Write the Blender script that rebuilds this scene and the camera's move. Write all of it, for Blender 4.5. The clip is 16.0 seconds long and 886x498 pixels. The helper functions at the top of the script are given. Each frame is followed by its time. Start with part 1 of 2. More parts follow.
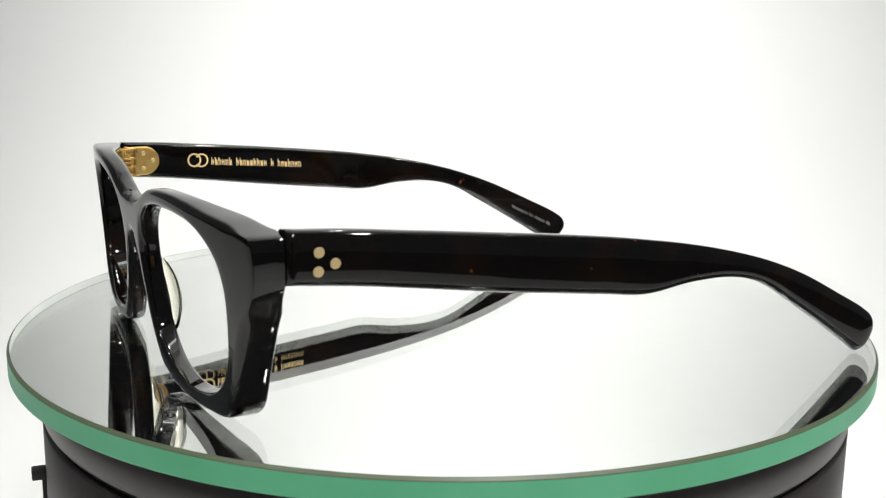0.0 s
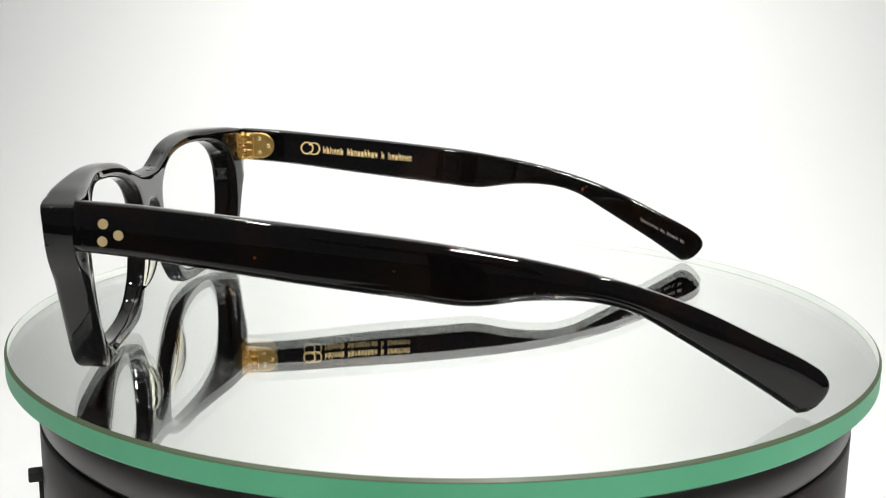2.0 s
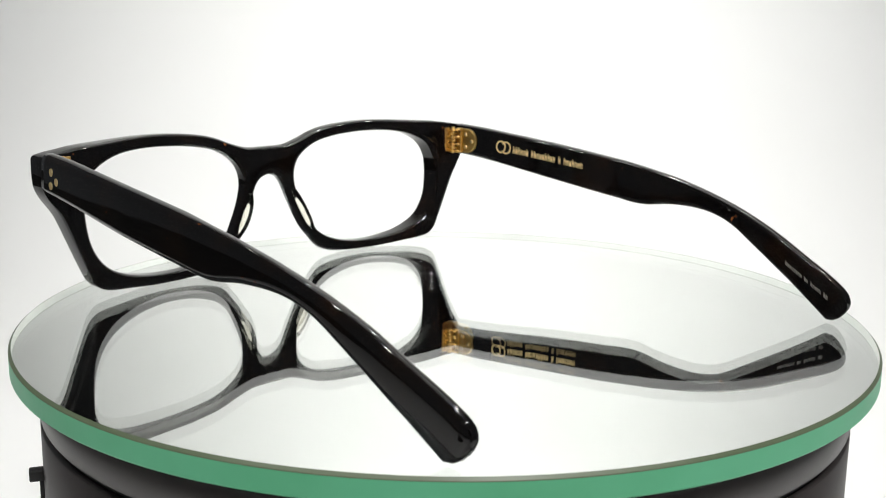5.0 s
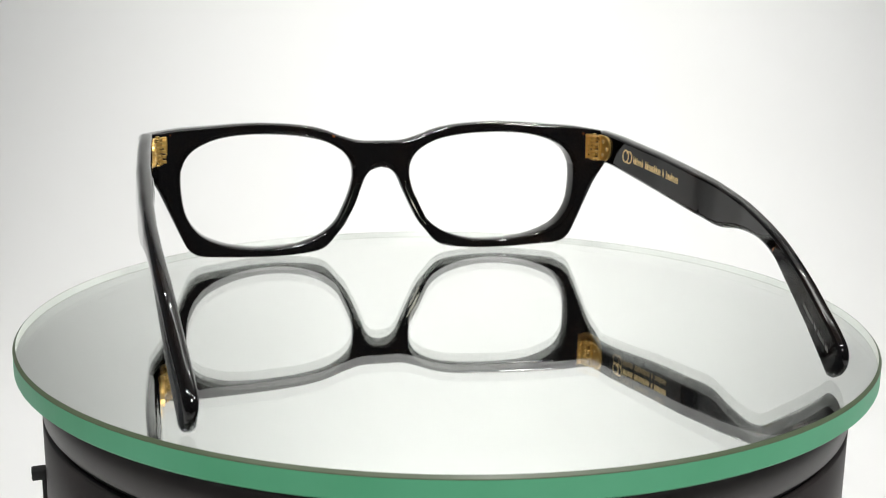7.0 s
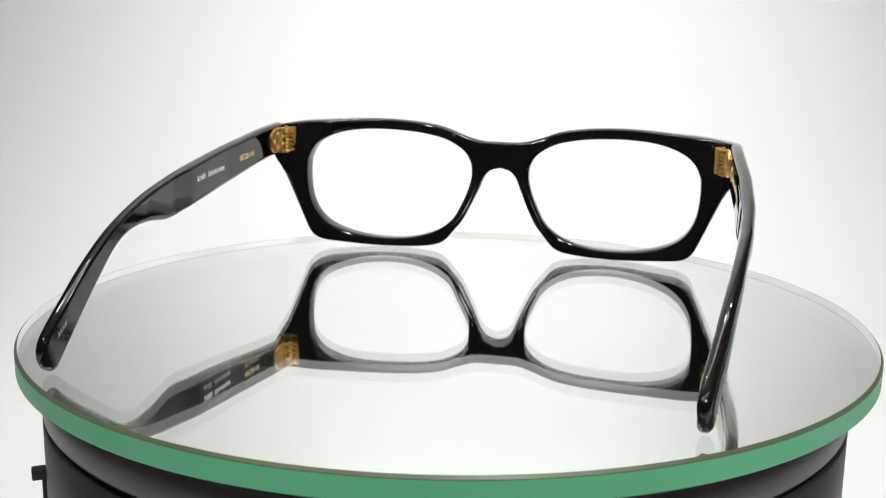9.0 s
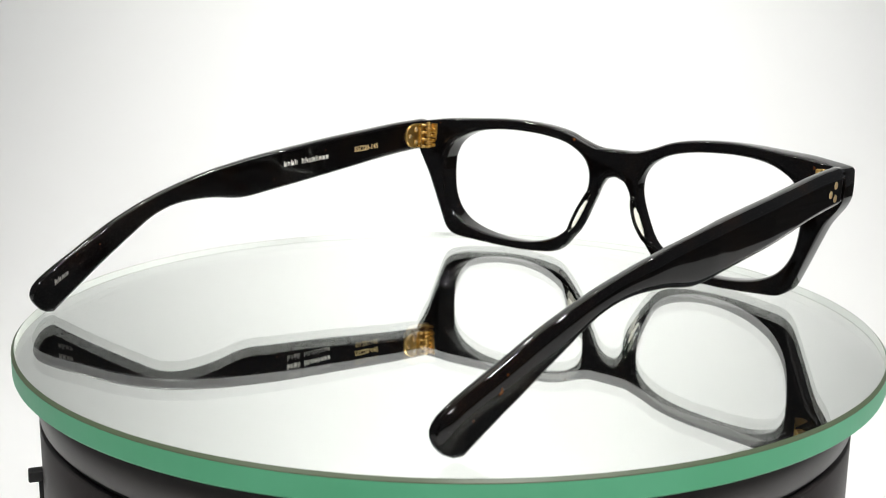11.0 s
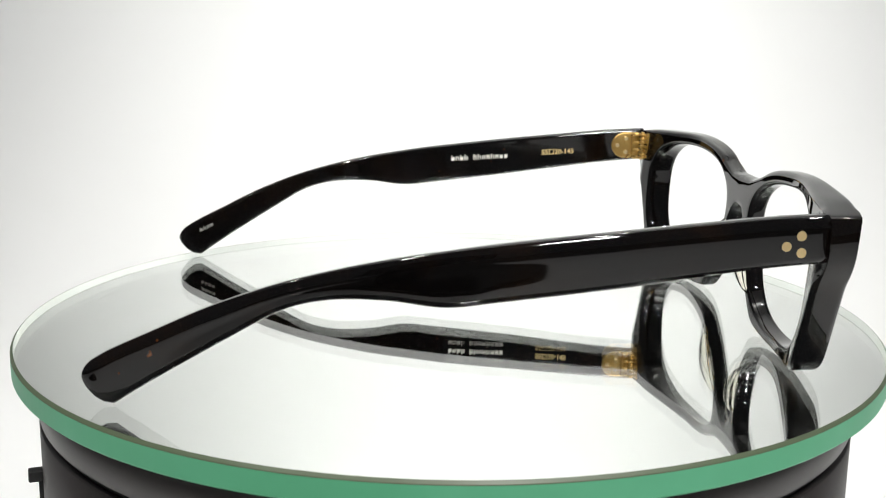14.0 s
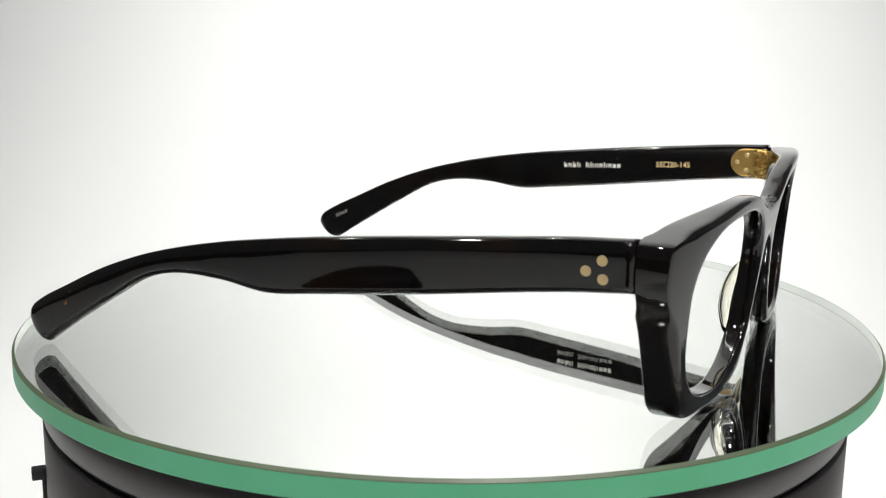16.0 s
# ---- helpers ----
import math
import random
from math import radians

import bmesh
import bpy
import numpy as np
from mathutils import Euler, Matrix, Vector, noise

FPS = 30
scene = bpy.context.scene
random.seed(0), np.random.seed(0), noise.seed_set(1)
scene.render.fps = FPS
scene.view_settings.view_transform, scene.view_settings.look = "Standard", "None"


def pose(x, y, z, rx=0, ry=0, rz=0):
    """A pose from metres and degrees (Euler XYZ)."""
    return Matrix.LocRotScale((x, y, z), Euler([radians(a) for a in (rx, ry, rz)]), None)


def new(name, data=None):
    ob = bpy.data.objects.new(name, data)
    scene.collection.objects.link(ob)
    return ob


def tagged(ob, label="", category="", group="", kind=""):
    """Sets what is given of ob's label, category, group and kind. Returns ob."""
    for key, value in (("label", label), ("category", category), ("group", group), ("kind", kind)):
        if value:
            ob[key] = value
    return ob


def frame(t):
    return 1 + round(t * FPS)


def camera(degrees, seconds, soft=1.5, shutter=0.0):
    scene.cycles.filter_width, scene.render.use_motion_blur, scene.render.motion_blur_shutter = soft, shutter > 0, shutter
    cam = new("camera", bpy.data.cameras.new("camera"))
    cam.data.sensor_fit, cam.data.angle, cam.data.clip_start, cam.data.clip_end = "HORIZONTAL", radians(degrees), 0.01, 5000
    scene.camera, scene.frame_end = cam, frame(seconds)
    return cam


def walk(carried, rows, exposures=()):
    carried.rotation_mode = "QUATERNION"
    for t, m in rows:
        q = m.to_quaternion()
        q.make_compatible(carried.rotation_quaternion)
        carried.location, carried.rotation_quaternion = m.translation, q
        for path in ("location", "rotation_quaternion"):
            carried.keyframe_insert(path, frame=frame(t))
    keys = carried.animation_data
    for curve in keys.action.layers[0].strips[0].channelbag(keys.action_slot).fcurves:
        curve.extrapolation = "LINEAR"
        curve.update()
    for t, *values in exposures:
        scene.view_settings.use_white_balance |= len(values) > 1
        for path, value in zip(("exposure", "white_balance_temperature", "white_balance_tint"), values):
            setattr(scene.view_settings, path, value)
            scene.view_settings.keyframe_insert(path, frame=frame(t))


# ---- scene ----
# The camera stands before a light tent; it breathes by 2 mm where its focus is pulled to the near side.
MM = 0.001
TOP = 0.080            # height of the turning glass plate's upper face
cam = camera(42.72, 16.0, soft=1.0)
cam.data.dof.use_dof, cam.data.dof.focus_distance, cam.data.dof.aperture_fstop = True, 0.250, 46.0
NEAR = 2.0 * MM
LOOK = pose(0, 0, 0, 77.864, -0.779, 0.388)
VIEW = LOOK @ Vector((0, 0, -1))


def eye(step):
    return Matrix.Translation(Vector((0, -0.26792, TOP + 0.07326)) + VIEW * step) @ LOOK


walk(cam, [(0.0, eye(0)), (1.6, eye(0)), (2.0, eye(NEAR)), (4.7, eye(NEAR)), (5.6, eye(0)), (9.7, eye(0)),
           (10.6, eye(NEAR)), (15.2, eye(NEAR)), (15.5, eye(0)), (16.0, eye(0))],
     exposures=[(0.0, 0.0), (4.2, 0.0), (6.3, -0.16), (9.2, -0.16), (11.3, 0.0), (16.0, 0.0)])

# ---- light: a white tent, two rows of small lamps, and two added fill lamps ----
world = bpy.data.worlds.new("dim_room")
scene.world = world
world.use_nodes = True
world.node_tree.nodes["Background"].inputs[0].default_value = (0.9, 0.95, 1.0, 1)
world.node_tree.nodes["Background"].inputs[1].default_value = 0.095


def area_lamp(name, m, size, watts, colour=(1, 1, 1), shape="SQUARE", size_y=None):
    data = bpy.data.lights.new(name, "AREA")
    data.shape, data.size, data.energy, data.color = shape, size, watts, colour
    if size_y:
        data.size_y = size_y
    ob = new(name, data)
    ob.matrix_world = m
    return ob


# added fill tilted at the upper backdrop, brightening what the plate mirrors
area_lamp("backdrop_fill_light", pose(0.035, 0.19, 0.70, 60), 0.50, 3.45, (0.985, 1.0, 0.962), "RECTANGLE", 0.34)
# added fill over the front paper, so that polished temples mirror it pale
area_lamp("front_fill_light", pose(0.30, -0.95, 1.45), 0.16, 17.0, (1.0, 0.99, 0.97))
LEDS = [(x, y, 0.62) for x in (-0.30, -0.10, 0.10, 0.30) for y in (-0.17, 0.18)]
for p in LEDS:
    area_lamp("led_light", pose(*p), 0.020, (0.58 if p[1] < 0 else 0.27) * (0.86 if p[0] < 0 else 1.02), (1.0, 0.985, 0.955), "DISK")


# ---- materials ----
def material(name, base, rough=0.5, metal=0.0, **extra):
    m = bpy.data.materials.new(name)
    m.use_nodes = True
    b = m.node_tree.nodes["Principled BSDF"]
    b.inputs["Base Color"].default_value = (*base, 1)
    b.inputs["Roughness"].default_value = rough
    b.inputs["Metallic"].default_value = metal
    for key, value in extra.items():
        b.inputs[key.replace("_", " ")].default_value = value
    return m


def noise_of(m, scale, detail=4.0, coords="Object", rough=0.55):
    t = m.node_tree
    c = t.nodes.new("ShaderNodeTexCoord")
    n = t.nodes.new("ShaderNodeTexNoise")
    n.inputs["Scale"].default_value, n.inputs["Detail"].default_value, n.inputs["Roughness"].default_value = scale, detail, rough
    t.links.new(c.outputs[coords], n.inputs["Vector"])
    return n


def ramp(m, source, stops):
    t = m.node_tree
    r = t.nodes.new("ShaderNodeValToRGB")
    while len(r.color_ramp.elements) < len(stops):
        r.color_ramp.elements.new(0.5)
    for e, (at, colour) in zip(r.color_ramp.elements, stops):
        e.position, e.color = at, (*colour, 1)
    t.links.new(source, r.inputs[0])
    return r.outputs[0]


def grey(v):
    return (v, v, v)


def roughen(m, scale, low, high):
    b = m.node_tree.nodes["Principled BSDF"]
    n = noise_of(m, scale)
    m.node_tree.links.new(ramp(m, n.outputs["Fac"], [(0.3, grey(low)), (0.7, grey(high))]), b.inputs["Roughness"])


def relief(m, scale, strength, distance):
    b = m.node_tree.nodes["Principled BSDF"]
    n = noise_of(m, scale)
    k = m.node_tree.nodes.new("ShaderNodeBump")
    k.inputs["Strength"].default_value, k.inputs["Distance"].default_value = strength, distance
    m.node_tree.links.new(n.outputs["Fac"], k.inputs["Height"])
    m.node_tree.links.new(k.outputs[0], b.inputs["Normal"])


# dark tortoiseshell acetate: nearly black, with brown clouds and a few amber flecks
ACETATE = material("dark_tortoiseshell_acetate", (0.004, 0.003, 0.003), 0.06, IOR=1.49)
clouds = noise_of(ACETATE, 70.0, 3.0)
flecks = noise_of(ACETATE, 330.0, 2.0)
tree = ACETATE.node_tree
cloud_colour = ramp(ACETATE, clouds.outputs["Fac"], [(0.48, (0.0026, 0.0021, 0.0021)), (0.64, (0.0055, 0.0030, 0.0019)), (0.80, (0.012, 0.0052, 0.0022))])
fleck_mask = ramp(ACETATE, flecks.outputs["Fac"], [(0.735, grey(0.0)), (0.81, grey(1.0))])
blend = tree.nodes.new("ShaderNodeMix")
blend.data_type = "RGBA"
tree.links.new(fleck_mask, blend.inputs[0])
tree.links.new(cloud_colour, blend.inputs[6])
blend.inputs[7].default_value = (0.20, 0.062, 0.014, 1)
tree.links.new(blend.outputs[2], tree.nodes["Principled BSDF"].inputs["Base Color"])
roughen(ACETATE, 260.0, 0.02, 0.05)

GOLD = material("gold_plated_metal", (0.80, 0.52, 0.17), 0.3, 1.0)
roughen(GOLD, 300.0, 0.26, 0.34)
PALE_GOLD = material("pale_gold_rivet", (0.78, 0.60, 0.31), 0.35, 0.75)
roughen(PALE_GOLD, 700.0, 0.36, 0.46)
GOLD_FOIL = material("gold_foil", (0.92, 0.68, 0.33), 0.45, 0.35)
roughen(GOLD_FOIL, 2500.0, 0.2, 0.5)
SILVER_FOIL = material("silver_foil", (0.80, 0.78, 0.72), 0.45, 0.35)
roughen(SILVER_FOIL, 2500.0, 0.25, 0.5)
FAINT_FOIL = material("worn_grey_foil", (0.22, 0.21, 0.2), 0.45, 0.6)
roughen(FAINT_FOIL, 2500.0, 0.3, 0.6)

GLASS = bpy.data.materials.new("clear_green_glass")
GLASS.use_nodes = True
gt = GLASS.node_tree
gt.nodes.remove(gt.nodes["Principled BSDF"])
gb = gt.nodes.new("ShaderNodeBsdfGlass")
gb.inputs["Color"].default_value = (0.992, 0.999, 0.993, 1)
gb.inputs["Roughness"].default_value, gb.inputs["IOR"].default_value = 0.0, 1.52
gt.links.new(gb.outputs[0], gt.nodes["Material Output"].inputs[0])
GREEN_EDGE = material("polished_green_glass_edge", (0.16, 0.60, 0.36), 0.42, IOR=1.52)
edge_noise = noise_of(GREEN_EDGE, 35.0, 3.0)
GREEN_EDGE.node_tree.links.new(ramp(GREEN_EDGE, edge_noise.outputs["Fac"], [(0.3, (0.085, 0.43, 0.215)), (0.7, (0.12, 0.50, 0.275))]),
                               GREEN_EDGE.node_tree.nodes["Principled BSDF"].inputs["Base Color"])
BEVEL = material("olive_glass_bevel", (0.10, 0.13, 0.075), 0.35, IOR=1.52)
roughen(BEVEL, 120.0, 0.3, 0.42)
PAD = bpy.data.materials.new("clear_acetate")
PAD.use_nodes = True
pt = PAD.node_tree
pt.nodes.remove(pt.nodes["Principled BSDF"])
pb = pt.nodes.new("ShaderNodeBsdfGlass")
pb.inputs["Color"].default_value = (0.985, 0.97, 0.91, 1)
pb.inputs["Roughness"].default_value, pb.inputs["IOR"].default_value = 0.02, 1.49
pt.links.new(pb.outputs[0], pt.nodes["Material Output"].inputs[0])
SILVERING = material("mirror_silvering", (0.980, 0.990, 0.978), 0.0, 1.0)
# pale colour stands in for light passing through the clear glass edge
LINING = material("inner_edge_light", (0.64, 0.67, 0.64), 0.5)
BACK_PAINT = material("grey_backing_paint", (0.12, 0.12, 0.12), 0.6)
BODY = material("black_turntable_plastic", (0.034, 0.028, 0.027), 0.3)
roughen(BODY, 25.0, 0.36, 0.42)
relief(BODY, 3000.0, 0.08, 0.0002)
RUBBER = material("matt_black_rubber", (0.012, 0.012, 0.012), 0.6)
roughen(RUBBER, 200.0, 0.5, 0.7)
PAPER = material("white_seamless_paper", (0.83, 0.83, 0.82), 0.75)
paper_noise = noise_of(PAPER, 6.0, 5.0)
PAPER.node_tree.links.new(ramp(PAPER, paper_noise.outputs["Fac"], [(0.3, (0.82, 0.82, 0.81)), (0.7, (0.84, 0.84, 0.835))]),
                          PAPER.node_tree.nodes["Principled BSDF"].inputs["Base Color"])
relief(PAPER, 900.0, 0.05, 0.0005)
FABRIC = material("white_tent_fabric", (0.80, 0.80, 0.80), 0.85)
relief(FABRIC, 1200.0, 0.15, 0.0005)


# ---- helpers for meshes ----
def mesh_object(name, bm, mats, parent=None, label="", smooth=True):
    bmesh.ops.recalc_face_normals(bm, faces=bm.faces[:])
    for f in bm.faces:
        f.smooth = smooth
    me = bpy.data.meshes.new(name)
    bm.to_mesh(me)
    bm.free()
    for m in (mats if isinstance(mats, (list, tuple)) else [mats]):
        me.materials.append(m)
    ob = new(name, me)
    if parent:
        ob.parent = parent
    if label:
        tagged(ob, label)
    return ob


def part(name, bm, mat, parent, label="", smooth=True):
    return mesh_object(name, bm, mat, parent, label, smooth)


def smooth_line(points, count, closed=False):
    """A Catmull-Rom line through the points, evenly sampled."""
    p = np.array(points, float)
    if closed:
        p = np.vstack([p[-1], p, p[0], p[1]])
    else:
        p = np.vstack([2 * p[0] - p[1], p, 2 * p[-1] - p[-2]])
    out = []
    for i in range(1, len(p) - 2):
        a, b, c, d = p[i - 1:i + 3]
        for u in np.linspace(0, 1, 24, endpoint=False):
            out.append(0.5 * (2 * b + (c - a) * u + (2 * a - 5 * b + 4 * c - d) * u * u + (3 * b - a - 3 * c + d) * u ** 3))
    out.append(p[-2])
    out = np.array(out)
    s = np.concatenate([[0], np.cumsum(np.linalg.norm(np.diff(out, axis=0), axis=1))])
    at = np.linspace(0, s[-1], count)
    return np.stack([np.interp(at, s, out[:, k]) for k in range(out.shape[1])], 1)


def lathe(profile, segments=160):
    """A closed ring of faces from (radius, height, material) points, spun about z."""
    bm = bmesh.new()
    rings = []
    for r, z, _ in profile:
        if r < 1e-9:
            rings.append([bm.verts.new((0, 0, z))])
        else:
            rings.append([bm.verts.new((r * math.cos(2 * math.pi * k / segments), r * math.sin(2 * math.pi * k / segments), z)) for k in range(segments)])
    for (a, b), (_, _, mat) in zip(zip(rings, rings[1:]), profile):
        for k in range(segments):
            k2 = (k + 1) % segments
            if len(a) == 1:
                f = bm.faces.new((a[0], b[k], b[k2]))
            elif len(b) == 1:
                f = bm.faces.new((a[k], a[k2], b[0]))
            else:
                f = bm.faces.new((a[k], a[k2], b[k2], b[k]))
            f.material_index = mat
    return bm


def box(bm, lo, hi, bevel=0.0, m=None):
    made = bmesh.ops.create_cube(bm, size=1.0)["verts"]
    for v in made:
        v.co = Vector([lo[i] + (v.co[i] + 0.5) * (hi[i] - lo[i]) for i in range(3)])
    if bevel:
        edges = list({e for v in made for e in v.link_edges})
        made = bmesh.ops.bevel(bm, geom=edges, offset=bevel, segments=2, profile=0.5, affect="EDGES")["verts"]
    if m is not None:
        for v in {w for w in made}:
            v.co = m @ v.co
    return made


def rod(bm, start, end, radius, segments=20, bevel=0.0):
    start, end = Vector(start), Vector(end)
    m = Matrix.Translation((start + end) / 2) @ (end - start).to_track_quat("Z", "Y").to_matrix().to_4x4()
    made = bmesh.ops.create_cone(bm, cap_ends=True, segments=segments, radius1=radius, radius2=radius, depth=(end - start).length, matrix=m)["verts"]
    if bevel:
        caps = [e for e in {e for v in made for e in v.link_edges} if any(len(f.verts) > 4 for f in e.link_faces)]
        bmesh.ops.bevel(bm, geom=caps, offset=bevel, segments=2, profile=0.5, affect="EDGES")


# ---- the tent: seamless sweep and ceiling, open towards the dim room ----
def sheet_extruded(name, profile, x0, x1, thick, mat, label, category):
    """A bent sheet: a (y, z) line carried from x0 to x1, with thickness."""
    bm = bmesh.new()
    line = [Vector((0, y, z)) for y, z in profile]
    rows = []
    for i, p in enumerate(line):
        d = (line[min(i + 1, len(line) - 1)] - line[max(i - 1, 0)]).normalized()
        n = Vector((0, d.z, -d.y)) * thick
        rows.append([bm.verts.new((x, q.y, q.z)) for q in (p, p + n) for x in (x0, x1)])
    for a, b in zip(rows, rows[1:]):
        for i, j in ((0, 1), (1, 3), (3, 2), (2, 0)):
            bm.faces.new((a[i], a[j], b[j], b[i]))
    for end in (rows[0], rows[-1]):
        bm.faces.new([end[i] for i in (0, 1, 3, 2)])
    ob = mesh_object(name, bm, mat)
    for f in ob.data.polygons:      # the cut edges stay crisp
        f.use_smooth = abs(f.normal.x) < 0.5 and f.index < len(ob.data.polygons) - 2
    return tagged(ob, label, category, kind="structure")


sweep = [(-0.54, 0.0), (-0.4, 0.0), (0.25, 0.0)] + [(0.25 + 0.25 * math.sin(a), 0.25 - 0.25 * math.cos(a)) for a in np.linspace(0.08, math.pi / 2, 24)] + [(0.50, 0.30), (0.50, 0.78)]
sheet_extruded("backdrop", sweep, -0.46, 0.46, 0.004, PAPER, "white seamless paper backdrop curving up from the table", "backdrop")

# unseen slab, added to keep the mirrored surroundings dark beyond the paper
SLAB = material("unseen_dark_slab", (0.022, 0.020, 0.019), 0.5)
roughen(SLAB, 40.0, 0.42, 0.58)
bm = bmesh.new()
box(bm, (-0.90, -1.10, -0.034), (0.90, 0.70, -0.0045), 0.003)
tagged(mesh_object("tabletop", bm, SLAB, smooth=False), "added dark slab under the white paper, out of view", "tabletop", kind="structure")


def panel(name, lo, hi, label, category):
    bm = bmesh.new()
    box(bm, lo, hi)
    return tagged(mesh_object(name, bm, FABRIC, smooth=False), label, category, kind="structure")


panel("ceiling", (-0.545, -0.12, 0.782), (0.545, 0.52, 0.80), "white fabric ceiling of the light tent", "tent ceiling")

# ---- the turntable: a fixed black drum ----
turntable = tagged(new("turntable"), "black plastic display turntable drum with a seam", "turntable")
RB = 94.35 * MM
bm = lathe([(0, 0.012, 0), (RB - 0.012, 0.012, 0), (RB - 0.010, 0.0125, 0), (RB - 0.008, 0.002, 0), (RB - 0.002, 0.0015, 0), (RB, 0.004, 0), (RB, TOP - 0.0172, 0), (RB - 0.0003, TOP - 0.0169, 0), (RB - 0.004, TOP - 0.0169, 0), (0, TOP - 0.0169, 0)])
part("drum", bm, BODY, turntable, "satin black drum")
bm = lathe([(0, TOP - 0.0167, 0), (RB - 0.0012, TOP - 0.0167, 0), (RB - 0.0012, TOP - 0.0155, 0), (0, TOP - 0.0155, 0)])
part("seam_ring", bm, RUBBER, turntable, "matt black seam between drum and top ring")
bm = lathe([(0, TOP - 0.0153, 0), (RB - 0.004, TOP - 0.0153, 0), (RB - 0.0003, TOP - 0.0153, 0), (RB, TOP - 0.0150, 0), (RB, TOP - 0.0084, 0), (RB - 0.001, TOP - 0.0075, 0), (0, TOP - 0.0074, 0)])
part("top_ring", bm, BODY, turntable, "satin black top ring")
# black filler put into the shaded gap between plate and top ring
bm = lathe([(0, TOP - 0.0073, 0), (RB - 0.006, TOP - 0.0073, 0), (RB - 0.006, TOP - 0.0061, 0), (0, TOP - 0.0061, 0)])
part("gap_filler", bm, RUBBER, turntable, "black filler for the shaded gap under the plate")
knob_turn = pose(0, 0, 0, 0, 0, 200.5)
bm = bmesh.new()
box(bm, (RB - 0.002, -0.0015, TOP - 0.0305), (RB + 0.0030, 0.0015, TOP - 0.0279), 0.0004, knob_turn)
part("switch_knob", bm, RUBBER, turntable, "small black switch knob")
bm = bmesh.new()
box(bm, (RB - 0.001, -0.0008, TOP - 0.050), (RB + 0.0009, 0.0008, TOP - 0.0306), 0.0002, knob_turn)
part("switch_slot", bm, RUBBER, turntable, "black guide strip under the knob")

# ---- the film camera on its post, seen only as a dark shape in the polished faces ----
rig = tagged(new("film_camera"), "black film camera with lens on a post", "camera")
eye_z = TOP + 0.07326
bm = bmesh.new()
rod(bm, (0, -0.287, eye_z + 0.004), (0, -0.365, eye_z + 0.020), 0.036, 48, 0.003)
part("lens_barrel", bm, RUBBER, rig, "black lens barrel")
bm = bmesh.new()
box(bm, (-0.068, -0.430, eye_z - 0.040), (0.068, -0.362, eye_z + 0.072), 0.012)
part("camera_body", bm, RUBBER, rig, "black camera body")
bm = bmesh.new()
rod(bm, (0, -0.398, 0.0), (0, -0.398, eye_z - 0.038), 0.018, 24, 0.001)
part("post", bm, RUBBER, rig, "black post")
bm = bmesh.new()
rod(bm, (0.02, -0.425, 0.0), (0.02, -0.425, 0.012), 0.10, 64, 0.002)
part("foot", bm, RUBBER, rig, "round black foot")

# ---- added dome for an unidentified dark shape mirrored in the polished temples ----
dark_dome = tagged(new("dark_dome"), "matt black dome for an unidentified mirrored shape on the paper", "lens cap")
dome = [(0.0320 * math.cos(u), 0.006 + 0.026 * math.sin(u), 0) for u in np.linspace(0, math.pi / 2 - 0.05, 14)]
bm = lathe([(0, 0.0002, 0), (0.0315, 0.0002, 0)] + dome + [(0, 0.032, 0)], 96)
part("dome_shell", bm, RUBBER, dark_dome, "matt black rubber dome")
bm = lathe([(0.0322, 0, 0), (0.0345, 0, 0), (0.0350, 0.0008, 0), (0.0350, 0.0046, 0), (0.0345, 0.0054, 0), (0.0322, 0.0054, 0), (0.0322, 0, 0)], 96)
bmesh.ops.remove_doubles(bm, verts=bm.verts[:], dist=1e-7)
part("rim", bm, RUBBER, dark_dome, "flat black rim", smooth=False)
dark_dome.location = (-0.216, -0.241, 0.0002)

# ---- the turning plate: thick glass, silvered underneath ----
plate = tagged(new("glass_plate"), "round thick mirror glass plate with polished green edge", "glass plate")
RG, TG = 100.0 * MM, 5.3 * MM
OFF = Vector((0.37, 0.73, 0)) * MM
RS = RG - 0.00062
bm = lathe([(0, 0, 0), (RS, 0, 3), (RS, -0.0006, 1), (RS, -TG, 2), (0, -TG, 2)], 256)
bmesh.ops.translate(bm, vec=OFF, verts=bm.verts[:])
sheet = part("glass_sheet", bm, [GLASS, LINING, SILVERING, BEVEL], plate, "clear glass sheet silvered underneath", smooth=False)
sheet.visible_shadow = False
bm = lathe([(RS + 0.00002, -0.00002, 1), (RG - 0.00006, -0.00055, 1), (RG, -0.00072, 0), (RG, -TG + 0.0005, 0), (RG - 0.0005, -TG, 0), (RS + 0.00002, -TG, 0), (RS + 0.00002, -0.00002, 0)], 256)
bmesh.ops.remove_doubles(bm, verts=bm.verts[:], dist=1e-7)
bmesh.ops.translate(bm, vec=OFF, verts=bm.verts[:])
part("edge_band", bm, [GREEN_EDGE, BEVEL], plate, "polished green glass edge with olive bevel", smooth=False)
bm = lathe([(0, -TG - 0.00005, 0), (RG - 0.003, -TG - 0.00005, 0), (RG - 0.003, -TG - 0.0005, 0), (0, -TG - 0.0005, 0)])
bmesh.ops.translate(bm, vec=OFF, verts=bm.verts[:])
part("backing", bm, BACK_PAINT, plate, "grey painted backing")

# ---- the eyeglasses, in millimetres: x across, y towards the front, z up ----
glasses = tagged(new("eyeglasses"), "dark tortoiseshell acetate eyeglasses with gold hinges standing open", "eyeglasses")

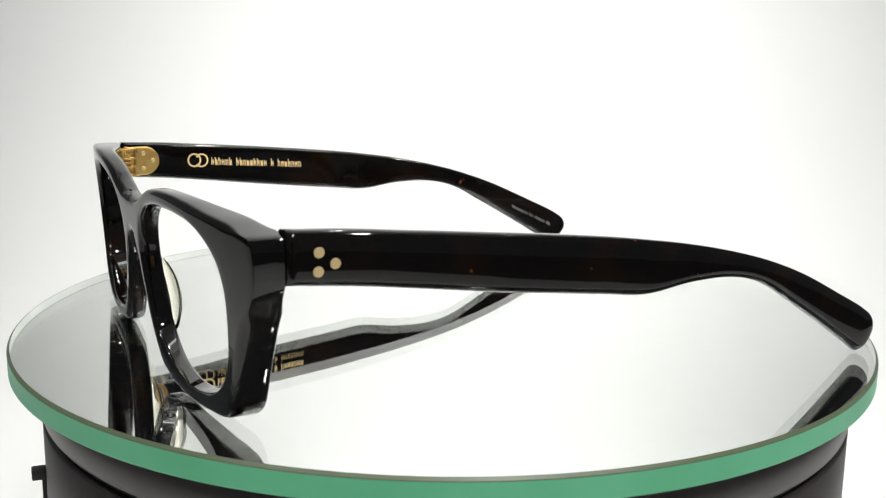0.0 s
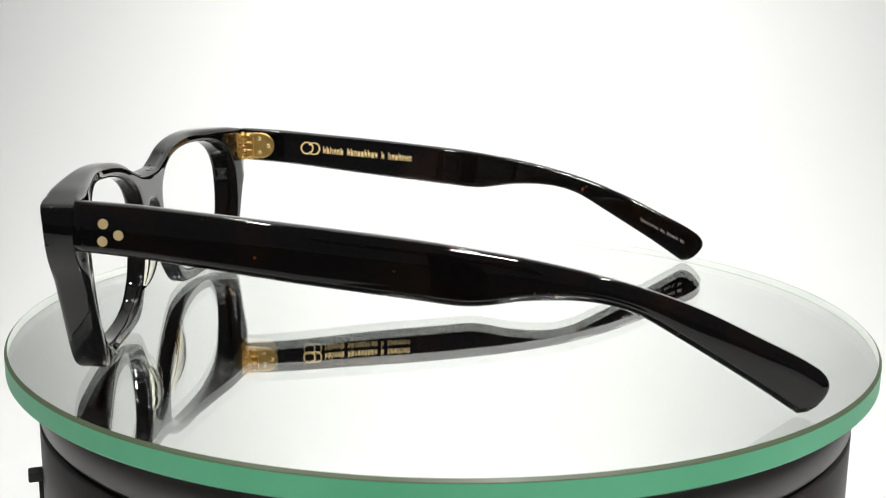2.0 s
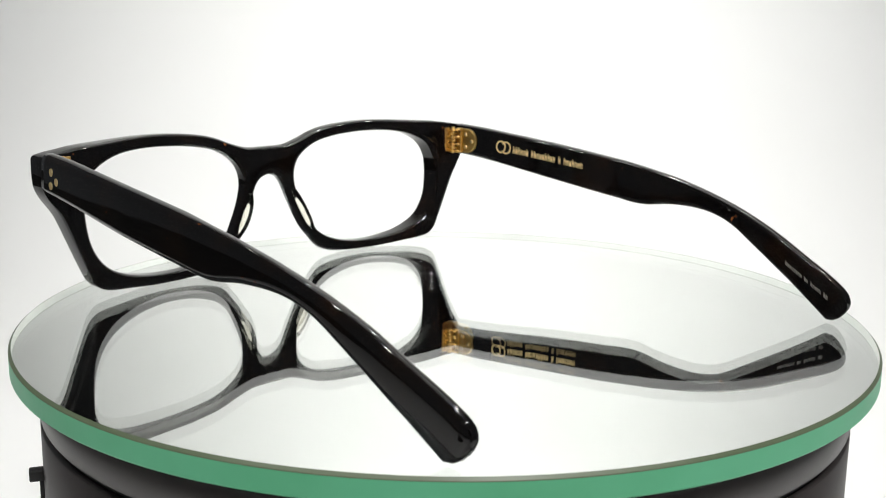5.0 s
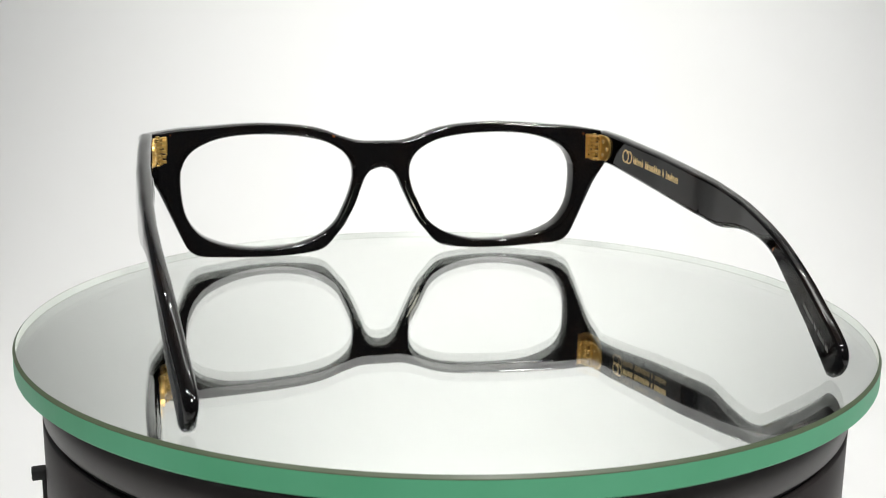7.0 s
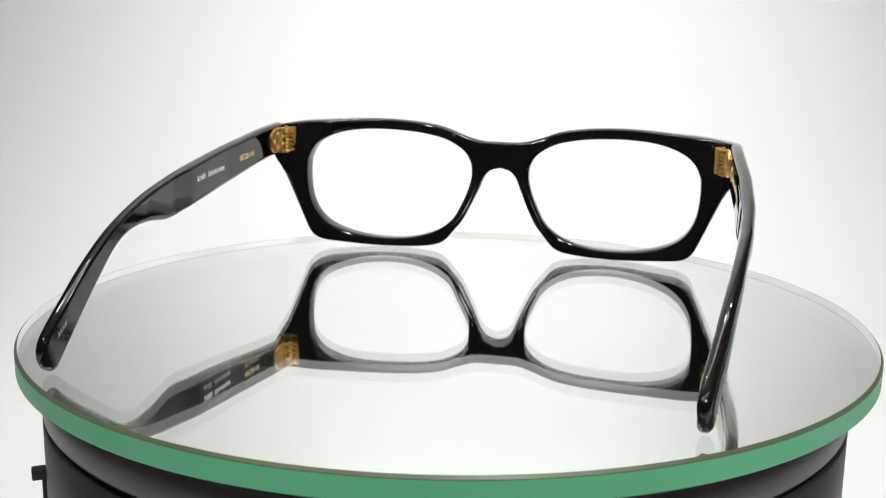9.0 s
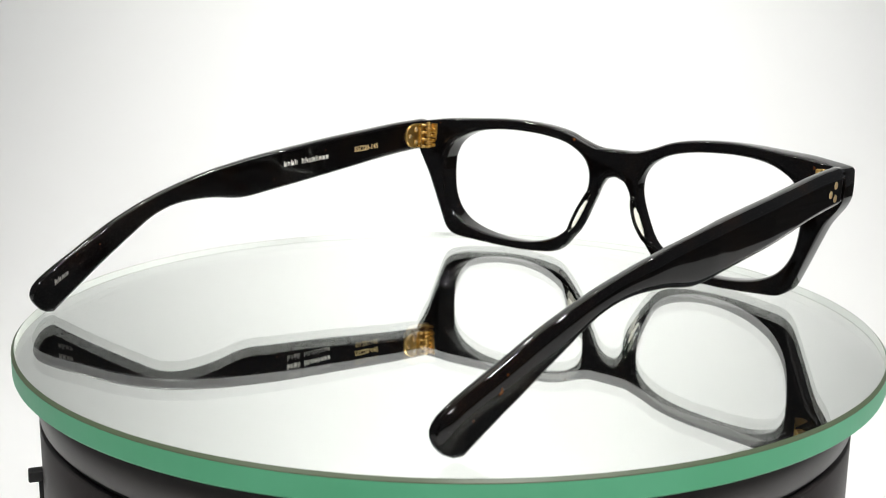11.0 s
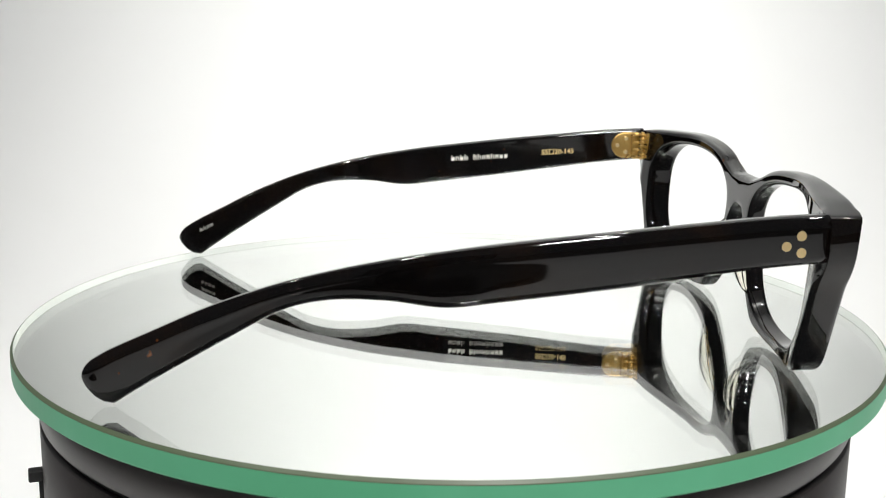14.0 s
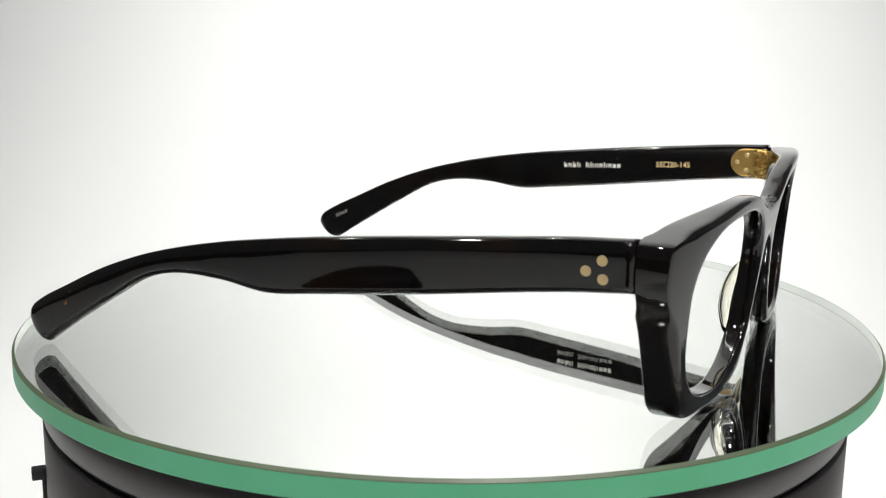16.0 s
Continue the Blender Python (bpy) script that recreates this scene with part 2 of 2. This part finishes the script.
OUTER_TOP = [(0, 33.3), (6.3, 33.5), (12, 35.0), (16.2, 36.6), (20.6, 37.7), (27, 38.5), (35, 38.9), (43, 38.8), (52, 38.3), (60, 37.8), (66, 36.9), (69.3, 36.3)]
OUTER_END = [(69.9, 35.6), (70.1, 32), (70.0, 29.3)]
OUTER_LOW = [(69.6, 27.9), (68.5, 26.0), (66.8, 23.6), (65.3, 21.0), (63.6, 17.2), (61.2, 11.6), (59.4, 7.5), (57.9, 4.5), (56.0, 2.7), (53.2, 1.7), (46, 0.9), (38, 0.25), (29.6, 0.2), (22.4, 0.7), (18.6, 1.5),
             (16.2, 3.0), (13.7, 6.0), (11.3, 9.0), (8.9, 13.5), (6.3, 19), (5.0, 22.2), (3.5, 24.2), (1.8, 25.2), (0, 25.5)]
INNER = [(58.9, 26), (59.0, 21), (58.2, 15), (56.2, 10.6), (53.0, 7.3), (48.0, 4.9), (41.5, 3.3), (34.7, 2.7), (27.8, 3.1), (21.8, 4.6), (17.4, 6.7), (14.0, 9.7), (11.8, 13.6),
         (10.0, 17.7), (9.1, 20.7), (8.7, 23.3), (9.1, 26.7), (11.0, 29.8), (14.4, 32.2), (18.7, 33.9), (25.4, 35.1), (32.2, 35.6), (38.9, 35.7), (45.6, 35.2), (50.7, 34.0), (55, 31.9), (57.5, 29.3)]


def front_of(x, z):
    """The front's outer face, bowed across and leaning a little forward at the top."""
    return 73.9 - 3.98 * (abs(x) / 62) ** 3.25 + 0.07 * (z - 20)


def skew(x):
    """The front stands a little askew on the plate."""
    return 0.75 * (1 - x / 70)


def ease(v):
    v = min(max(v, 0.0), 1.0)
    return v * v * (3 - 2 * v)


def back_of(x, z):
    """The front's rear face: deeper at the sides, flat where the temples butt on."""
    x = abs(x)
    y = front_of(x, z) - 4.3 - 2.6 * ease((x - 32) / 26)
    butt = ease((x - 64.5) / 2.5) * ease((z - 21.0) / 5.0)
    return y * (1 - butt) + 63.30 * butt


def saddle(x, z):
    """How far both faces draw in at the bridge's rounded upper and lower edges."""
    x, radius = abs(x), 1.5
    near = ease((12.0 - x) / 8.0)
    top = float(np.interp(x, *zip(*OUTER_TOP)))
    arch = sorted((px, pz) for px, pz in OUTER_LOW if px < 9.5 and pz > 12)
    d = min(top - z, z - float(np.interp(x, *zip(*arch))) if x < 8.9 else 9.0)
    u = 1 - min(max(d / radius, 0.0), 1.0)
    return near * radius * (1 - math.sqrt(max(1 - u * u, 0.0)))


def ray_out(poly, centre, angle):
    """How far the polygon's edge lies from the centre in that direction."""
    d = np.array([math.cos(angle), math.sin(angle)])
    a, b = poly - centre, np.roll(poly, -1, 0) - centre
    e = b - a
    den = d[0] * e[:, 1] - d[1] * e[:, 0]
    den[abs(den) < 1e-12] = 1e-12
    r = (a[:, 0] * e[:, 1] - a[:, 1] * e[:, 0]) / den
    u = (a[:, 0] * d[1] - a[:, 1] * d[0]) / den
    ok = (u >= -1e-9) & (u <= 1 + 1e-9) & (r > 0)
    return r[ok].max()


def build_front():
    outer = np.vstack([smooth_line(OUTER_TOP, 160), smooth_line(OUTER_END, 30), smooth_line(OUTER_LOW, 260)])
    inner = smooth_line(INNER + INNER[:1], 300)[:-1]
    centre = np.array([34.0, 20.0])
    corners = [math.atan2(z - 20.0, x - 34.0) for x, z in ((0, 33.3), (0, 25.5), (69.7, 36.1), (69.9, 28.6))]
    angles = sorted(set(np.linspace(-math.pi, math.pi, 220, endpoint=False)) | set(corners) | {c + s for c in corners for s in (-0.012, 0.012)}
                    | {math.atan2(z - 20.0, x - 34.0) for x, z in outer[::2] if x < 9})
    half = []
    for ang in angles:
        d = np.array([math.cos(ang), math.sin(ang)])
        r0, r1 = ray_out(inner, centre, ang), ray_out(outer, centre, ang)
        p1 = centre + d * r1
        seam = p1[0] < 0.02
        end_piece = ease((p1[0] - 63) / 4) * ease((p1[1] - 21) / 5)
        ro = 0.0 if seam else min(1.4, (r1 - r0) * 0.36) * (1 - 0.86 * end_piece) * min(1.0, 0.12 + p1[0] / 7)
        ri = min(1.3, (r1 - r0) * 0.34)
        # the cross-section from the rear inner edge outward, round the outside and back over the front
        section = []
        for u in np.linspace(0, 1, 9):
            section.append((r0 + ri + (r1 - ro - r0 - ri) * u, 0.0, 0))
        for k in (1, 2, 3, 4, 5):
            a = k * math.pi / 10
            section.append((r1 - ro + ro * math.sin(a), 1 - math.cos(a), ro))
        for k in (5, 4, 3, 2, 1):
            a = k * math.pi / 10
            section.append((r1 - ro + ro * math.sin(a), -(1 - math.cos(a)), ro))
        for u in np.linspace(1, 0, 9):
            section.append((r0 + ri + (r1 - ro - r0 - ri) * u, -1e-9, 0))
        for k in (1, 2, 3, 4, 5):
            a = k * math.pi / 10
            section.append((r0 + ri - ri * math.sin(a), -(1 - math.cos(a)), ri))
        for k in (5, 4, 3, 2, 1):
            a = k * math.pi / 10
            section.append((r0 + ri - ri * math.sin(a), 1 - math.cos(a), ri))
        ring = []
        for r, lift, rad in section:
            x, z = centre + d * r
            x = 0.0 if (seam and r > r1 - 1e-6) else max(x, 0.0)
            y = back_of(x, z) + lift * rad if lift >= 0 else front_of(x, z) + (lift * rad if rad else 0)
            if seam and r > r1 - 1e-6:
                # spread the wall between both faces, so that the halves meet
                y = back_of(x, z) if lift >= 0 else front_of(x, z)
            y += saddle(x, z) * (1 if lift >= 0 else -1)
            ring.append((x, y, z))
        half.append(ring)
    bm = bmesh.new()
    for side in (1, -1):
        rings = [[bm.verts.new((side * x * MM, (y + skew(side * x)) * MM, (z - 0.006 * side * x * z / 38) * MM)) for x, y, z in ring] for ring in half]
        for a, b in zip(rings, rings[1:] + rings[:1]):
            for i in range(len(a)):
                j = (i + 1) % len(a)
                if all(abs(v.co.x) < 1e-8 for v in (a[i], a[j], b[j], b[i])):
                    continue
                quad = (a[i], a[j], b[j], b[i])
                bm.faces.new(quad if side > 0 else quad[::-1])
    bmesh.ops.remove_doubles(bm, verts=bm.verts[:], dist=2e-6)
    bmesh.ops.dissolve_degenerate(bm, edges=bm.edges[:], dist=1e-7)
    return part("front", bm, ACETATE, glasses, "dark glossy acetate front with two open rims")


build_front()


def build_nose_pad(side):
    """A clear ridge glued behind the bar between nose and rim: a half-round dome, highest in its middle."""
    nose = sorted([(z, x) for x, z in OUTER_LOW if x < 19.0 and z < 25])
    rim = sorted([(z, x) for x, z in INNER if x < 18.0 and 4 < z < 26])
    bm = bmesh.new()
    rings = []
    for z in np.linspace(7.6, 21.4, 32):
        u = (z - 14.5) / 6.9
        height = 2.7 * max(1 - u * u, 0.0) ** 0.8
        x0 = float(np.interp(z, *zip(*nose))) + 0.45
        x1 = float(np.interp(z, *zip(*rim))) - 0.25
        wide = 0.35 + 0.55 * math.sqrt(max(1 - u * u, 0.0))
        xm, half = (x0 + x1) / 2, (x1 - x0) / 2 * wide
        ring = []
        for a in np.linspace(0, math.pi, 13):
            x = xm - half * math.copysign(abs(math.cos(a)) ** 0.55, math.cos(a))
            y = back_of(xm, z) + 0.12 - (0.14 + height) * max(math.sin(a), 0.0) ** 0.45
            ring.append(bm.verts.new((side * x * MM, (y + skew(side * x)) * MM, (z - 0.006 * side * x * z / 38) * MM)))
        rings.append(ring)
    for a, b in zip(rings, rings[1:]):
        for i in range(len(a)):
            j = (i + 1) % len(a)
            bm.faces.new((a[i], a[j], b[j], b[i]))
    bm.faces.new(rings[0]), bm.faces.new(rings[-1])
    part("nose_pad", bm, PAD, glasses, "clear acetate nose pad")


for side in (1, -1):
    build_nose_pad(side)

UPPER = [(63.2, 36.4), (52.3, 35.9), (42.5, 35.1), (22.7, 33.4), (2.9, 31.4), (-7.1, 30.1), (-17.3, 28.5), (-27.7, 26.3), (-38.2, 23.4), (-49.1, 19.3), (-60.5, 13.8), (-67.0, 10.6), (-70.6, 8.4)]
LOWER = [(63.2, 27.2), (53.0, 26.4), (43.1, 25.3), (23.2, 22.8), (3.1, 20.6), (-7.1, 19.7), (-17.4, 21.0), (-27.8, 21.0), (-36.0, 19.0), (-43.9, 14.6), (-55.2, 7.7), (-62.0, 3.3), (-66.4, 0.35)]
TIP = [((-71.6, 7.4), (-68.3, 0.55), 0.94), ((-72.2, 6.3), (-69.8, 1.4), 0.8), ((-72.4, 5.4), (-71.0, 2.6), 0.55), ((-72.3, 4.7), (-71.8, 3.7), 0.25)]
BOW = {1: [(-72.5, 62.6), (-55, 65.8), (-40, 68.0), (-20, 70.2), (0, 71.2), (25, 71.2), (45, 70.4), (63.5, 69.9)],
       -1: [(-72.5, 66.9), (-55, 68.8), (-40, 70.0), (-20, 71.3), (0, 71.8), (25, 71.7), (45, 71.0), (63.5, 70.1)]}
LEAN = {1: -0.03, -1: 0.045}      # how far each temple's faces lean, per millimetre of height


def outside(side, y):
    """How far out the temple's outer face lies at y."""
    line = np.array(BOW[side])
    return float(np.interp(y, line[:, 0], line[:, 1]))


def lift(side, y):
    """The temple on one side sits a little higher at its hinge."""
    return (1.25 if side < 0 else 0.0) * min(max((y + 66) / 130, 0), 1)


def middle(y):
    """The height of the temple's middle line."""
    up, low = np.array(UPPER[::-1]), np.array(LOWER[::-1])
    return float(np.interp(y, up[:, 0], up[:, 1]) + np.interp(y, low[:, 0], low[:, 1])) / 2


def lean(side, y, z):
    return LEAN[side] * (z - middle(y))


def shift(side, y):
    """One temple's hinge stands further forward; the other's tip reaches further back."""
    return 1.5 * min(max((y + 66) / 130, 0), 1) if side < 0 else -0.6 * ease((-40 - y) / 30)


def thickness(y):
    return float(np.interp(y, [-72, -60, -30, -6, 4, 64], [2.8, 3.0, 2.7, 2.95, 3.65, 3.95]))


def build_temple(side):
    up, low = smooth_line(UPPER, 80), smooth_line(LOWER, 80)
    stations = [(u, l, 1.0) for u, l in zip(up, low)] + [(np.array(u), np.array(l), k) for u, l, k in TIP]
    bm = bmesh.new()
    rings = []
    for u, l, k in stations:
        h = np.linalg.norm(u - l)
        th = thickness((u[1] * 0 + u[0] + l[0]) / 2) * k
        bt = min(2.0, h * 0.3)      # the broad chamfer above, on the outer side
        bl = min(1.3, h * 0.22)
        # (part of the height from the lower edge in mm, depth inward from the outer face in mm)
        prof = [(0.10 * bl, th * 0.30), (bl * 0.35, 0.22 * th * 0.6), (bl, 0.0), (bl + 0.25, -0.02), (h * 0.35, -0.05), (h * 0.6, -0.05), (h - bt - 0.25, -0.02), (h - bt, 0.0), (h - bt * 0.5, 0.07 * th), (h - bt * 0.15, 0.18 * th), (h, 0.32 * th),
                (h, th * 0.72), (h - 0.25, th * 0.88), (h - 0.8, th), (h - 1.0, th), (h * 0.6, th), (h * 0.35, th), (bl + 0.2, th), (bl, th), (bl * 0.3, th * 0.85), (0.0, th * 0.62)]
        ring = []
        for a, dpt in prof:
            q = l + (u - l) * (a / h)
            x = outside(side, q[0]) - dpt - (thickness(q[0]) - th) * 0.5 - LEAN[side] * (q[1] - (u[1] + l[1]) / 2)
            ring.append(bm.verts.new((side * x * MM, (q[0] + shift(side, q[0])) * MM, (q[1] + lift(side, q[0])) * MM)))
        rings.append(ring)
    for a, b in zip(rings, rings[1:]):
        for i in range(len(a)):
            j = (i + 1) % len(a)
            bm.faces.new((a[i], a[j], b[j], b[i]))
    bm.faces.new(rings[0]), bm.faces.new(rings[-1])
    ob = part("temple", bm, ACETATE, glasses, "dark acetate temple with drop-shaped tip")
    for f in ob.data.polygons:
        f.use_smooth = len(f.vertices) == 4
    return ob


def inner_point(side, y, z, out=0.0):
    """A point on the temple's inner face, out millimetres proud of it."""
    return Vector((side * (outside(side, y) - thickness(y) - out - lean(side, y, z)), y + shift(side, y), z + lift(side, y)))


def foil_bar(bm, side, y0, y1, z0, z1, slope, ref):
    """A thin raised bar on the inner face between y0 and y1; its heights follow the slope of the line of writing."""
    verts = []
    for out in (-0.05, 0.05):
        for y, z in ((y0, z0), (y1, z0), (y1, z1), (y0, z1)):
            verts.append(bm.verts.new(inner_point(side, y, z + slope * (y - ref), out) * MM))
    for quad in ((0, 1, 2, 3), (4, 5, 6, 7), (0, 1, 5, 4), (1, 2, 6, 5), (2, 3, 7, 6), (3, 0, 4, 7)):
        bm.faces.new([verts[i] for i in quad])


def writing(side, parent, name, words, y_start, y_end, z_mid, height, slope, mat, label):
    """A line of writing as plain upright bars, a word a number of letters."""
    total = sum(words) + len(words) - 1
    step = (y_end - y_start) / total
    rng = random.Random(len(words) * 31 + int(height * 10))
    bm = bmesh.new()
    at = y_start
    for n in words:
        for k in range(n):
            tall = height * (1.0 if k == 0 else rng.choice((0.72, 0.72, 0.8, 1.0)))
            z0 = z_mid - height / 2
            foil_bar(bm, side, at + step * 0.08, at + step * 0.30, z0, z0 + tall, slope, y_start)
            foil_bar(bm, side, at + step * 0.58, at + step * 0.80, z0, z0 + height * 0.70, slope, y_start)
            foil_bar(bm, side, at + step * 0.30, at + step * 0.58, z0 + height * rng.choice((0.0, 0.28, 0.52)), z0 + height * rng.choice((0.58, 0.70)), slope, y_start)
            at += step
        at += step
    part(name, bm, mat, parent, label, smooth=False)


def lettering(side, parent, name, text, y_start, y_end, z_mid, height, slope, mat, label):
    """A line of writing in thin raised letters on the inner face, from y_start to y_end."""
    curve = bpy.data.curves.new(name, "FONT")
    curve.body, curve.extrude, curve.resolution_u, curve.offset = text, 0.04, 2, 0.012
    holder = bpy.data.objects.new(name, curve)
    me = bpy.data.meshes.new_from_object(holder)
    bpy.data.objects.remove(holder)
    co = np.array([v.co[:] for v in me.vertices])
    lo, hi = co.min(0), co.max(0)
    for v in me.vertices:
        u, w = (v.co.x - lo[0]) / (hi[0] - lo[0]), (v.co.y - lo[1]) / (hi[1] - lo[1])
        y = y_start + (y_end - y_start) * u
        v.co = inner_point(side, y, z_mid + height * (w - 0.5) + slope * (y - y_start), 0.06 if v.co.z > 0 else -0.04) * MM
    me.materials.clear()
    me.materials.append(mat)
    ob = new(name, me)
    ob.parent = parent
    return tagged(ob, label)


def ring_flat(bm, side, yc, zc, radius, width, gap=0.0):
    """A flat raised ring on the inner face; gap: degrees left open towards the front."""
    n = 28
    angles = np.linspace(math.radians(gap / 2), math.radians(360 - gap / 2), n + 1)
    rows = [[bm.verts.new(inner_point(side, yc + r * math.cos(a), zc + r * math.sin(a), out) * MM) for r in (radius - width, radius) for out in (-0.05, 0.06)] for a in angles]
    for a, b in zip(rows, rows[1:]):
        for i, j in ((0, 1), (1, 3), (3, 2), (2, 0)):
            bm.faces.new((a[i], a[j], b[j], b[i]))


def build_temple_details(side, temple):
    dots = [(57.8, 32.7), (55.1, 30.75), (58.0, 29.55)]
    for y, z in dots:
        x = outside(side, y) - lean(side, y, z)
        z += lift(side, y)
        y += shift(side, y)
        bm = bmesh.new()
        rod(bm, (side * (x - 0.6) * MM, y * MM, z * MM), (side * (x + 0.13) * MM, y * MM, z * MM), 0.93 * MM, 24, 0.05 * MM)
        part("rivet", bm, PALE_GOLD, temple, "pale gold round rivet head", smooth=False)
    if side > 0:
        bm = bmesh.new()
        ring_flat(bm, side, 43.9, 30.9, 1.9, 0.42)
        ring_flat(bm, side, 41.9, 30.75, 1.9, 0.42, 70)
        part("emblem", bm, GOLD_FOIL, temple, "two interlaced gold foil rings", smooth=False)
        writing(side, temple, "inscription", [6, 9, 1, 7], 39.2, 12.8, 30.45, 2.1, 0.078, GOLD_FOIL, "gold foil line of writing")
        writing(side, temple, "tip_inscription", [8, 2, 5, 2], -54.5, -67.0, 12.2, 1.1, 0.5, FAINT_FOIL, "faint grey writing on the tip")
    else:
        writing(side, temple, "inscription", [4, 8], 6.4, 23.3, 27.75, 1.6, 0.045, SILVER_FOIL, "silver foil line of writing")
        lettering(side, temple, "size_marking", "55\u25a120-145", 33.2, 42.6, 29.35, 1.6, 0.05, GOLD_FOIL, "gold foil size marking")
        writing(side, temple, "tip_inscription", [4], -66.5, -62.5, 7.6, 1.4, 0.5, FAINT_FOIL, "faint grey writing on the tip")


def build_hinge(side):
    """A seven-barrel gold hinge: a rounded plate let into the temple, a plate on the front, knuckles and a pin."""
    hinge = new("hinge")
    hinge.parent = glasses
    hinge.location.y = skew(side * 70) * MM
    tagged(hinge, "gold metal barrel hinge")
    zl, zh = 27.6 + lift(side, 58), 35.4 + lift(side, 58)
    zm, rad = (zl + zh) / 2, (zh - zl) / 2 - 0.15
    bm = bmesh.new()
    line = [(61.8, zm - rad), (57.5, zm - rad)] + [(57.5 - 3.9 * math.sin(a), zm - rad * math.cos(a)) for a in np.linspace(0.15, math.pi - 0.15, 16)] + [(57.5, zm + rad), (61.8, zm + rad)]
    loops = []
    for shrink, out in ((0, -0.3), (0, 0.32), (0.22, 0.5)):
        loop = []
        for y, z in line:
            yy = 57.5 + (y - 57.5) * (1 - shrink / 4) if y < 57.5 else y
            zz = zm + (z - zm) * (1 - shrink / rad)
            x = outside(side, 58) - thickness(58) - out
            loop.append(bm.verts.new((side * x * MM, yy * MM, zz * MM)))
        loops.append(loop)
    for a, b in zip(loops, loops[1:]):
        for i in range(len(a)):
            j = (i + 1) % len(a)
            bm.faces.new((a[i], a[j], b[j], b[i]))
    bm.faces.new(loops[0]), bm.faces.new(loops[-1])
    part("temple_plate", bm, GOLD, hinge, "rounded gold plate", smooth=False)
    xin = outside(side, 58) - thickness(58) - 0.5
    lo, hi = sorted((side * (xin + 0.3), side * (xin - 0.75)))
    bm = bmesh.new()
    box(bm, (lo * MM, 59.5 * MM, (zl + 0.1) * MM), (hi * MM, 60.3 * MM, (zh - 0.1) * MM), 0.18 * MM)
    part("shoulder", bm, GOLD, hinge, "raised gold shoulder of the plate", smooth=False)
    for y, z in ((57.9, zm + 2.0), (57.9, zm - 2.0), (55.3, zm)):
        bm = bmesh.new()
        rod(bm, (side * xin * MM, y * MM, z * MM), (side * (xin - 0.28) * MM, y * MM, z * MM), 0.62 * MM, 14, 0.12 * MM)
        part("rivet_head", bm, PALE_GOLD, hinge)
    # knuckles stand on the pin line beside the joint
    px, py = xin - 1.0, 62.6
    n = 7
    for k in range(n):
        z0 = zl + (zh - zl) * k / n
        z1 = zl + (zh - zl) * (k + 1) / n - 0.38
        bm = bmesh.new()
        rod(bm, (side * px * MM, py * MM, z0 * MM), (side * px * MM, py * MM, z1 * MM), 1.25 * MM, 18, 0.16 * MM)
        if k % 2:
            box(bm, (min(side * (px - 1.1), side * (px + 1.2)) * MM, (py + 0.1) * MM, z0 * MM), (max(side * (px - 1.1), side * (px + 1.2)) * MM, (py + 2.4) * MM, z1 * MM))
        else:
            box(bm, (min(side * (px - 0.2), side * (px + 1.2)) * MM, (py - 2.6) * MM, z0 * MM), (max(side * (px - 0.2), side * (px + 1.2)) * MM, (py - 0.1) * MM, z1 * MM))
        part("knuckle", bm, GOLD, hinge)
    bm = bmesh.new()
    rod(bm, (side * px * MM, py * MM, (zl - 0.2) * MM), (side * px * MM, py * MM, (zh + 0.15) * MM), 0.55 * MM, 12, 0.1 * MM)
    part("pin", bm, GOLD, hinge)
    yb = back_of(61.5, zm)
    bm = bmesh.new()
    lo, hi = sorted((side * 62.3, side * (px - 0.3)))
    box(bm, (lo * MM, (yb - 0.45) * MM, (zl + 0.1) * MM), (hi * MM, (yb + 0.4) * MM, (zh - 0.1) * MM), 0.3 * MM)
    part("front_plate", bm, GOLD, hinge, "gold plate on the front", smooth=False)
    for k in range(5):
        z0 = zl + 0.35 + (zh - zl - 0.7) * k / 5
        bm = bmesh.new()
        lo, hi = sorted((side * 62.7, side * (px - 0.2)))
        box(bm, (lo * MM, (yb - 1.0) * MM, z0 * MM), (hi * MM, (yb - 0.40) * MM, (z0 + 0.95) * MM), 0.15 * MM)
        part("rib", bm, GOLD, hinge, smooth=False)


for side in (1, -1):
    temple = build_temple(side)
    build_temple_details(side, temple)
    build_hinge(side)


# ---- what turns: the plate with the eyeglasses on it, one turn in 25 s ----
def motions():
    turn = [(t, pose(0, 0, TOP, 0, 0, 1.905 - 14.4026 * (t - 8))) for t in range(17)]
    walk(plate, turn)
    walk(glasses, [(t, m @ pose(0, 0, 0.00012)) for t, m in turn])


motions()
